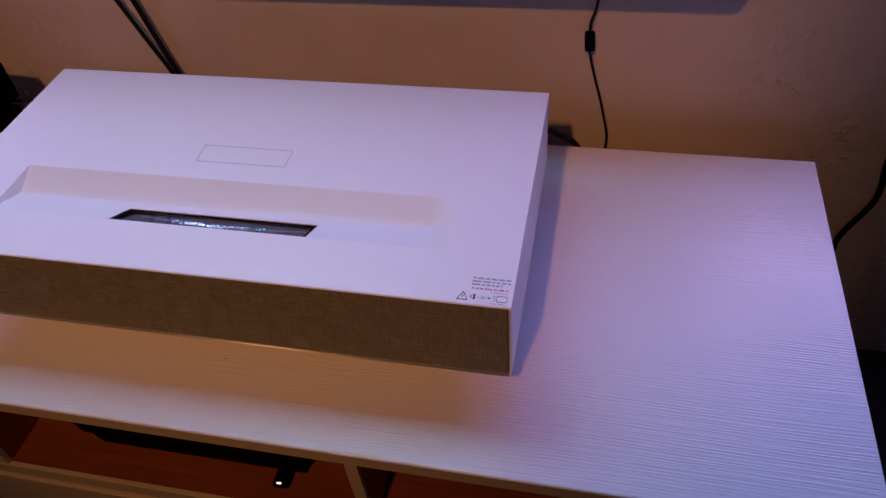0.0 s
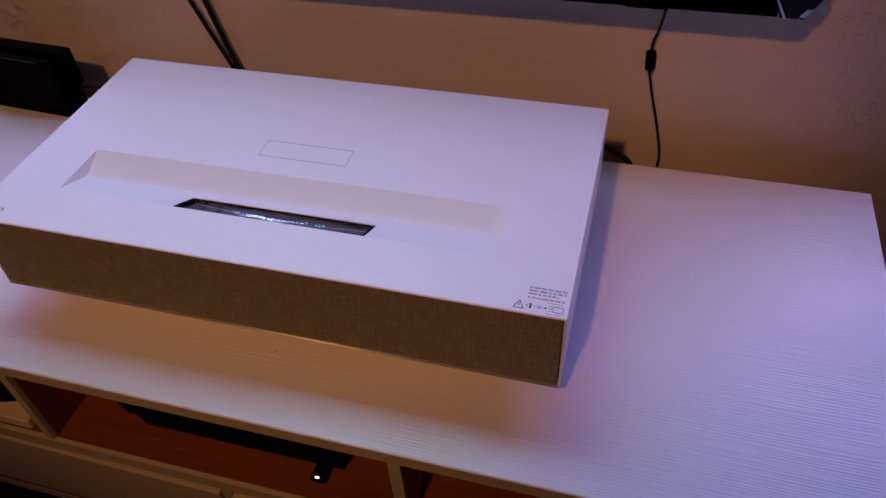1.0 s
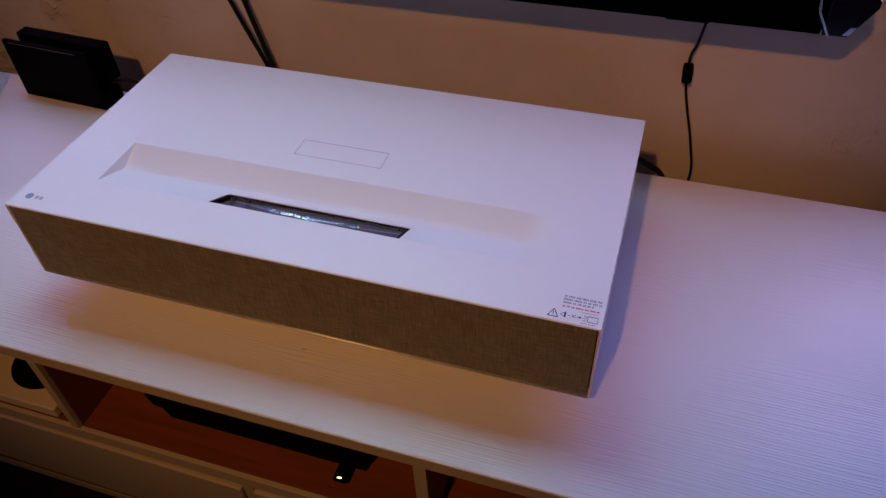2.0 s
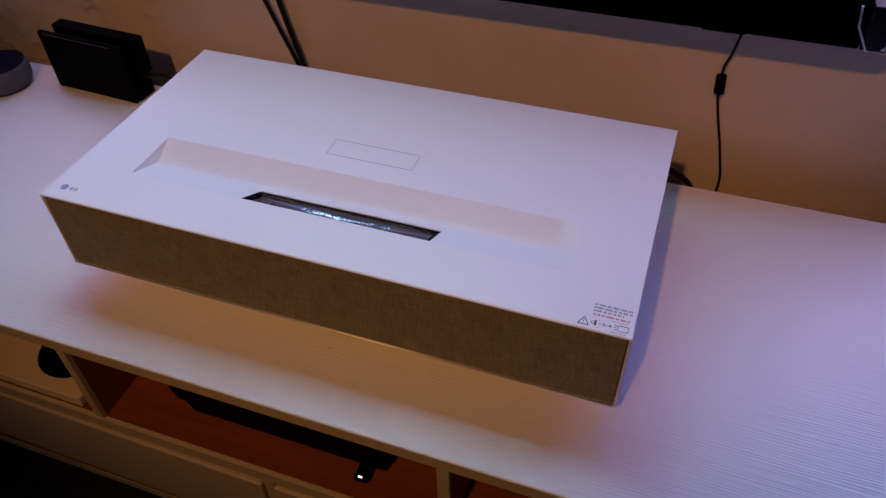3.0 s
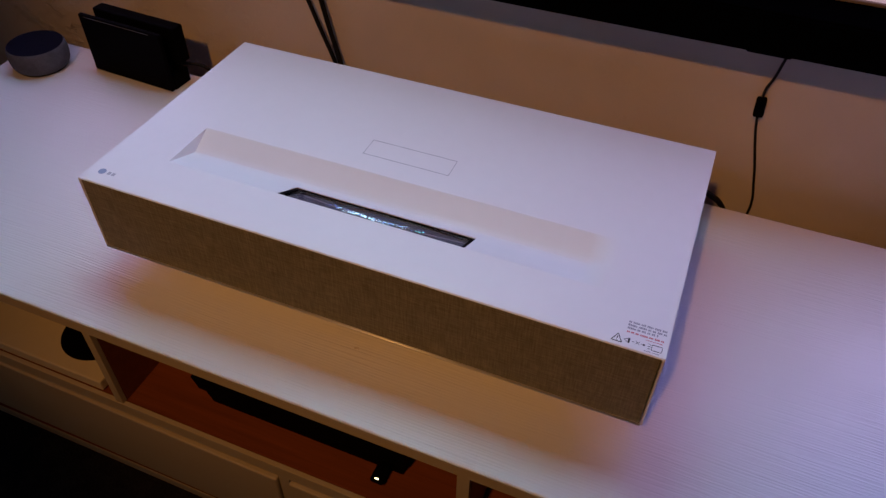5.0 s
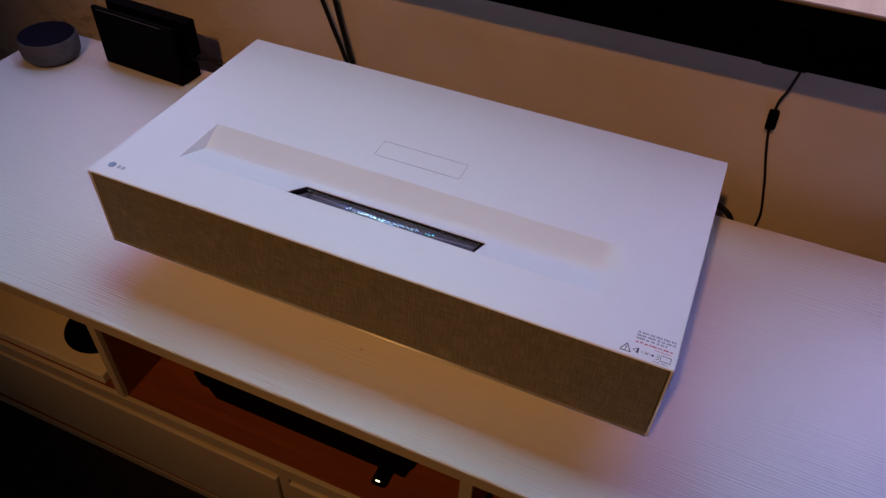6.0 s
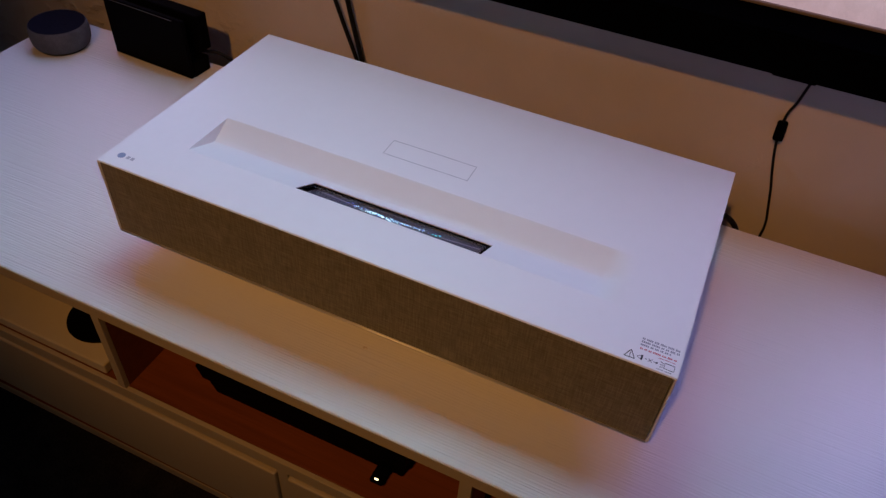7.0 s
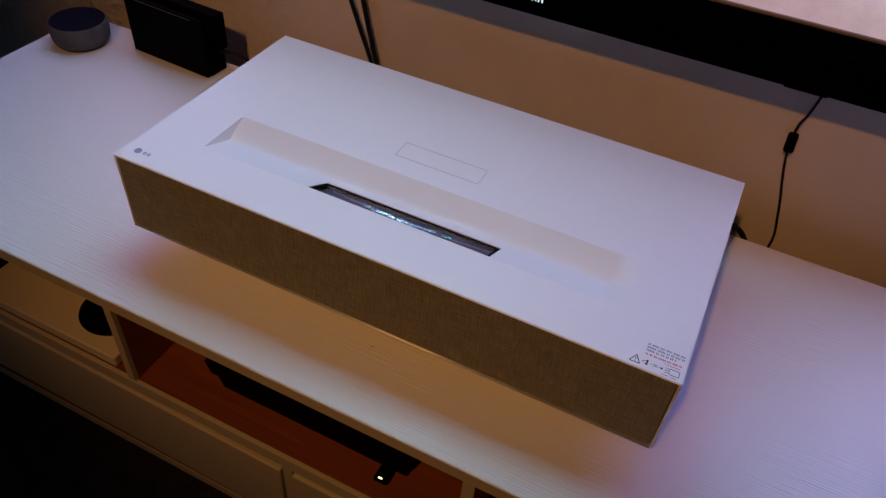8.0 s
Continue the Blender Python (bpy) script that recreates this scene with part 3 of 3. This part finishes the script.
sx, sy = 0.2880, 0.0055
strokes("warning_triangle", [((sx, sy), (sx + 0.0100, sy)), ((sx + 0.0100, sy), (sx + 0.0050, sy + 0.0095)), ((sx + 0.0050, sy + 0.0095), (sx, sy)),
                             ((sx + 0.0050, sy + 0.0062), (sx + 0.0050, sy + 0.0032)), ((sx + 0.0050, sy + 0.0022), (sx + 0.0050, sy + 0.0014))], 0.0008, label="black outlined warning triangle")
ex = 0.2995
strokes("eye_symbol", [((ex, sy + 0.0045), (ex + 0.0050, sy + 0.0080)), ((ex, sy + 0.0045), (ex + 0.0050, sy + 0.0012))], 0.0004)
ink([(ex + 0.0036, ex + 0.0054, sy + 0.0018, sy + 0.0074)], M_INK, "eye_symbol")
strokes("cross_symbol", [((0.3068, sy + 0.0045), (0.3090, sy + 0.0045)), ((0.3103, sy + 0.0026), (0.3141, sy + 0.0064)), ((0.3103, sy + 0.0064), (0.3141, sy + 0.0026)), ((0.3152, sy + 0.0045), (0.3170, sy + 0.0045))], 0.0004)
part("dot_symbol", lathe([(0.0, 0.0), (0.0011, 0.0), (0.0011, 0.0002), (0.0, 0.0002)], (0.3182, sy + 0.0045, PT), 12), M_INK, proj)
strokes("ray_symbol", [((0.3215, sy + 0.0078), (0.3245, sy + 0.0066)), ((0.3213, sy + 0.0045), (0.3245, sy + 0.0045)), ((0.3215, sy + 0.0012), (0.3245, sy + 0.0024))], 0.0004)
strokes("screen_symbol", [((0.3260, sy + 0.0010), (0.3345, sy + 0.0010)), ((0.3345, sy + 0.0010), (0.3350, sy + 0.0016)), ((0.3350, sy + 0.0016), (0.3350, sy + 0.0072)), ((0.3350, sy + 0.0072), (0.3345, sy + 0.0078)),
                          ((0.3345, sy + 0.0078), (0.3260, sy + 0.0078)), ((0.3260, sy + 0.0078), (0.3255, sy + 0.0072)), ((0.3255, sy + 0.0072), (0.3255, sy + 0.0016)), ((0.3255, sy + 0.0016), (0.3260, sy + 0.0010))], 0.0005)
ink(type_line(0.3195, 0.3345, sy - 0.0022, 0.0009, 6, 77), M_GREYINK, "notice_print")

# ---- soundbar on the wall ----
BZ0, BZ1, BY0, BY1 = 0.7148, 0.768, 0.425, WALL_Y - 0.006
BXL, BXR = -0.50, 0.556
bar = thing("soundbar", (0.03, 0.46, BZ0), "long black soundbar mounted on the wall, glossy ends", "soundbar")
part("body", box(BXL + 0.04, BXR - 0.041, BY0 + 0.001, BY1, BZ0, BZ1, 0.0025, 2), M_BAR, bar, "matte black body")
# added strip, a guessed part that draws the thin mauve line here
part("rear_strip", box(BXL + 0.05, BXR - 0.05, BY1 - 0.004, BY1 + 0.0015, BZ1 + 0.0002, BZ1 + 0.0045, 0.0008, 1), plain("mauve_grey_line", (0.20, 0.16, 0.18), 0.5), bar, "thin grey strip along the top at the wall")
part("grille", box(BXL + 0.041, BXR - 0.042, BY0 - 0.002, BY0 + 0.0008, BZ0 + 0.002, BZ1 - 0.003, 0.0008, 1), M_BAR, bar, "fine black front grille")
for sgn, xe, xi in ((1, BXR, BXR - 0.040), (-1, BXL, BXL + 0.039)):
    hex_poly = [(xi, BZ0), (xe - sgn * 0.012, BZ0), (xe + sgn * 0.010, BZ0 + 0.038), (xe + sgn * 0.010, BZ1 - 0.007), (xe + sgn * 0.003, BZ1), (xi, BZ1)]
    part("end_cap", prism(hex_poly, "y", BY0, BY1, 0.0015), M_GLOSS, bar, "glossy black bevelled end cap")
    kink = [(xi + sgn * 0.0055, BZ0 + 0.0012), (xi + sgn * 0.0082, BZ0 + 0.0012), (xi - sgn * 0.0085, BZ0 + 0.030), (xi - sgn * 0.0120, BZ1), (xi - sgn * 0.0145, BZ1), (xi - sgn * 0.0112, BZ0 + 0.030)]
    part("chrome_line", prism(kink, "y", BY0 - 0.0035, BY0 - 0.0012), M_CHROME, bar, "kinked chrome line")
part("chrome_corner", prism([(BXR - 0.019, BZ0 + 0.003), (BXR - 0.012, BZ0 + 0.0035), (BXR - 0.005, BZ0 + 0.0145), (BXR - 0.012, BZ0 + 0.0135)], "y", BY0 - 0.0015, BY0 + 0.001), M_CHROME, bar, "bright chrome corner")
part("socket_hood", box(0.340, 0.392, BY0 + 0.008, BY0 + 0.05, BZ0 - 0.005, BZ0 + 0.001, 0.0012), M_BLACK, bar, "black socket hood underneath")
part("wall_bracket", box(-0.3, 0.3, BY1 - 0.004, WALL_Y, BZ0 + 0.015, BZ1 - 0.015), M_BLACK, bar)
bm = bmesh.new()
for i, x in enumerate((0.001, 0.007, 0.012, 0.016, 0.021)):
    box(x, x + 0.0016, BY0 - 0.0028, BY0 - 0.0018, BZ0 + 0.022, BZ0 + 0.034 - 0.003 * (i % 2), bm=bm)
part("display", bm, M_DISPLAY, bar, "small lit white display bars")

# ---- game dock ----
dock = thing("game_dock", (-0.608, 0.398, TOP), "black upright handheld game console dock", "game dock")
DOCK_TURN = Matrix.Translation((-0.694, 0.3755, 0)) @ pose(0, 0, 0, 0, 0, -3.2) @ Matrix.Translation((0.694, -0.371, 0))


def dock_part(name, bm, mat, parent, label=""):
    bm.transform(DOCK_TURN)
    return part(name, bm, mat, parent, label)


DX0, DX1 = -0.694, -0.524
dock_part("front_plate", box(DX0, DX1, 0.371, 0.379, TOP + 0.0008, TOP + 0.104, 0.0016, 2), M_SATIN, dock)
dock_part("base", box(DX0 + 0.001, DX1 + 0.001, 0.3795, 0.4170, TOP + 0.0004, TOP + 0.026, 0.0015, 2), M_BLACK, dock)
dock_part("neck", box(DX0 + 0.004, DX1 - 0.009, 0.3795, 0.4080, TOP + 0.0265, TOP + 0.0395, 0.001, 1), M_BLACK, dock)
dock_part("rear_housing", box(DX0 + 0.004, DX1 + 0.007, 0.3985, 0.4220, TOP + 0.040, TOP + 0.1040, 0.003, 3), M_SATIN, dock, "slightly lighter rear housing")
dock_part("slot_rim", box(DX0 + 0.012, DX1 - 0.02, 0.3700, 0.3712, TOP + 0.1008, TOP + 0.1013), M_GREYCLOTH, dock, "thin pale rim line")
tagged(part("dock_cable", tube([(-0.535, 0.408, TOP + 0.032), (-0.505, 0.425, TOP + 0.026), (-0.470, 0.424, TOP + 0.014), (-0.43, 0.415, TOP + 0.0035), (-0.38, 0.41, TOP + 0.003)], 0.003), M_RUBBER, smooth=True), "black cable running from the game dock", "cable")

# ---- smart speaker ----
M_SPKTOP = plain("dark_blue_grey_plastic", (0.003, 0.003, 0.009), 0.6, var=0.1, spec=0.06)
spk = thing("smart_speaker", (-0.789, 0.349, TOP), "round grey fabric smart speaker with dark top", "smart speaker")
prof = [(0.0, 0.001), (0.039, 0.001), (0.0448, 0.0045), (0.0482, 0.012), (0.0495, 0.021), (0.0496, 0.030), (0.0488, 0.0370), (0.0474, 0.0412), (0.0464, 0.0424), (0.0, 0.0424)]
part("fabric_body", lathe(prof, (-0.789, 0.349, TOP), 64), M_GREYCLOTH, spk, "grey knit fabric side", smooth=True)
part("top_plate", lathe([(0.0, 0.0425), (0.0452, 0.0425), (0.0460, 0.0430), (0.0450, 0.0435), (0.0, 0.0435)], (-0.789, 0.349, TOP), 64), M_SPKTOP, spk, "dark matte top")
for dx, dy in ((0.016, 0), (-0.016, 0), (0, 0.016), (0, -0.016)):
    part("button", lathe([(0.0, 0.0434), (0.0042, 0.0434), (0.0042, 0.0438), (0.0, 0.0439)], (-0.789 + dx, 0.349 + dy, TOP), 16), M_SPKTOP, spk)
part("base_ring", lathe([(0.0, 0.0), (0.041, 0.0), (0.042, 0.0012), (0.0, 0.0012)], (-0.789, 0.349, TOP), 48), M_RUBBER, spk)

# ---- cables ----
def cable(points, radius, label):
    return tagged(part("cable", tube(points, radius), M_RUBBER, smooth=True), label, "cable")


cable([(-0.334, 0.470, BZ0 + 0.005), (-0.328, 0.474, 0.69), (-0.315, 0.478, 0.654), (-0.291, 0.478, 0.590), (-0.269, 0.478, 0.533), (-0.256, 0.478, 0.49), (-0.240, 0.478, 0.40), (-0.225, 0.478, 0.002)], 0.0034, "black cable hanging from the soundbar behind the stand")
cable([(-0.302, 0.474, BZ0 + 0.005), (-0.298, 0.478, 0.69), (-0.289, 0.480, 0.655), (-0.2755, 0.480, 0.595), (-0.2600, 0.480, 0.532), (-0.249, 0.480, 0.49), (-0.232, 0.480, 0.40), (-0.215, 0.480, 0.002)], 0.0040, "thicker black cable hanging from the soundbar behind the stand")
pw = thing("power_cable", (0.38, 0.48, 0.6), "thin black power cable with a ferrite block", "cable")
part("cord", tube([(0.391, 0.462, BZ0 - 0.003), (0.3895, 0.478, 0.684), (0.386, 0.486, 0.655), (0.3805, 0.488, 0.632), (0.3825, 0.488, 0.592), (0.3905, 0.489, 0.555), (0.402, 0.489, 0.514), (0.409, 0.489, 0.485), (0.4155, 0.489, 0.455), (0.416, 0.489, 0.426), (0.412, 0.488, 0.36), (0.40, 0.488, 0.002)], 0.0019), M_RUBBER, pw, smooth=True)
bm = box(-0.0068, 0.0068, -0.006, 0.006, -0.0138, 0.0138, 0.003, 3)
bm.transform(pose(0.3812, 0.486, 0.6095, 0, -4, 0))
part("ferrite_block", bm, M_BLACK, pw, "black moulded ferrite block")
cable([(0.802, 0.487, 0.70), (0.805, 0.487, 0.50), (0.810, 0.487, 0.422), (0.8145, 0.487, 0.391), (0.814, 0.487, 0.363), (0.807, 0.487, 0.338), (0.794, 0.487, 0.305), (0.786, 0.486, 0.279), (0.786, 0.484, 0.250), (0.79, 0.478, 0.18), (0.80, 0.470, 0.006)], 0.0046, "thick black cable hanging on the wall beside the stand")
cable([(0.270, PD + 0.004, 0.548), (0.290, 0.385, 0.538), (0.314, 0.412, 0.519), (0.334, 0.420, 0.506), (0.354, 0.428, 0.491), (0.368, 0.436, 0.477), (0.378, 0.441, 0.460), (0.388, 0.446, 0.43), (0.390, 0.455, 0.30), (0.39, 0.46, 0.005)], 0.0042, "black power cable from the back of the projector")

# ---- inside the shelf ----
con = thing("media_player", (-0.475, 0.0, SHELF), "flat off-white box with a round black disc on top", "media player")
CX0, CX1, CY0, CY1, CZ = -0.618, -0.348, -0.087, 0.105, SHELF + 0.0205
part("body", box(CX0, CX1, CY0, CY1, SHELF + 0.0018, CZ, 0.0025, 3), M_CONSOLE, con)
part("base", box(CX0 + 0.008, CX1 - 0.008, CY0 + 0.008, CY1 - 0.008, SHELF + 0.0004, SHELF + 0.0017), M_BLACK, con)
for x in (CX0 + 0.02, CX1 - 0.012):
    for y in (CY0 + 0.012, CY1 - 0.02):
        part("foot", lathe([(0.0, 0.0), (0.007, 0.0), (0.007, 0.0017), (0.0, 0.0017)], (x, y, SHELF), 16), M_RUBBER, con)
disc = part("round_disc", lathe([(0.0, 0.0002), (0.0510, 0.0002), (0.0522, 0.0009), (0.0508, 0.0018), (0.0, 0.0018)], (-0.4095, -0.016, CZ), 56), M_BLACK, con, "round black disc")
part("disc_hub", lathe([(0.0, 0.0016), (0.0300, 0.0016), (0.0300, 0.0022), (0.0, 0.0022)], (-0.4095, -0.016, CZ), 40), M_SATIN, disc)

ps = thing("black_console", (-0.07, 0.08, SHELF), "flat black layered game console on the shelf", "game console")
def slab(x0, x1, y_low, y_high, z0, z1, slant):
    """A flat slab with a slanting front and slanting ends."""
    bm = bmesh.new()
    low = [(x0 + slant, y_low), (x1 - slant * 0.3, y_low), (x1 - slant * 0.3, 0.225), (x0 + slant, 0.225)]
    high = [(x0, y_high), (x1, y_high), (x1, 0.232), (x0, 0.232)]
    vs = [bm.verts.new((x, y, z)) for ring, z in ((low, z0), (high, z1)) for x, y in ring]
    for f in ((3, 2, 1, 0), (4, 5, 6, 7), (0, 1, 5, 4), (1, 2, 6, 5), (2, 3, 7, 6), (3, 0, 4, 7)):
        bm.faces.new([vs[i] for i in f])
    bmesh.ops.bevel(bm, geom=list(bm.edges), offset=0.0012, segments=2, profile=0.5, affect="EDGES")
    return bm


part("lower_slab", slab(-0.203, 0.088, -0.0435, -0.0455, SHELF + 0.0036, SHELF + 0.026, 0.006), M_BLACK, ps)
part("upper_slab", slab(-0.219, 0.092, -0.0465, -0.0485, SHELF + 0.029, SHELF + 0.055, 0.006), M_SATIN, ps)
part("middle_seam", box(-0.198, 0.083, -0.034, 0.224, SHELF + 0.0255, SHELF + 0.0295), M_GLOSS, ps)
for x in (-0.18, 0.06):
    for y in (0.0, 0.2):
        part("foot", lathe([(0.0, 0.0), (0.007, 0.0), (0.007, 0.0035), (0.0, 0.0035)], (x, y, SHELF), 16), M_RUBBER, ps)
usb = thing("usb_stick", (0.062, -0.045, SHELF + 0.015), "black USB stick with a glowing tip plugged into the console", "usb stick")
part("body", box(0.0530, 0.0710, -0.070, -0.0455, SHELF + 0.008, SHELF + 0.0165, 0.003, 3), M_BLACK, usb)
part("light", box(0.0590, 0.0645, -0.0678, -0.0658, SHELF + 0.0160, SHELF + 0.0170, 0.0004, 1), M_LED, usb, "small warm white glowing light")

# ---- black box beside the media player ----
bb = thing("black_box", (-0.70, 0.02, SHELF), "plain black box on the shelf beside the media player", "box")
part("body", box(-0.790, -0.6225, -0.050, 0.120, SHELF + 0.002, SHELF + 0.026, 0.003, 2), M_BLACK, bb)
part("base", box(-0.782, -0.630, -0.042, 0.112, SHELF, SHELF + 0.0024), M_RUBBER, bb)
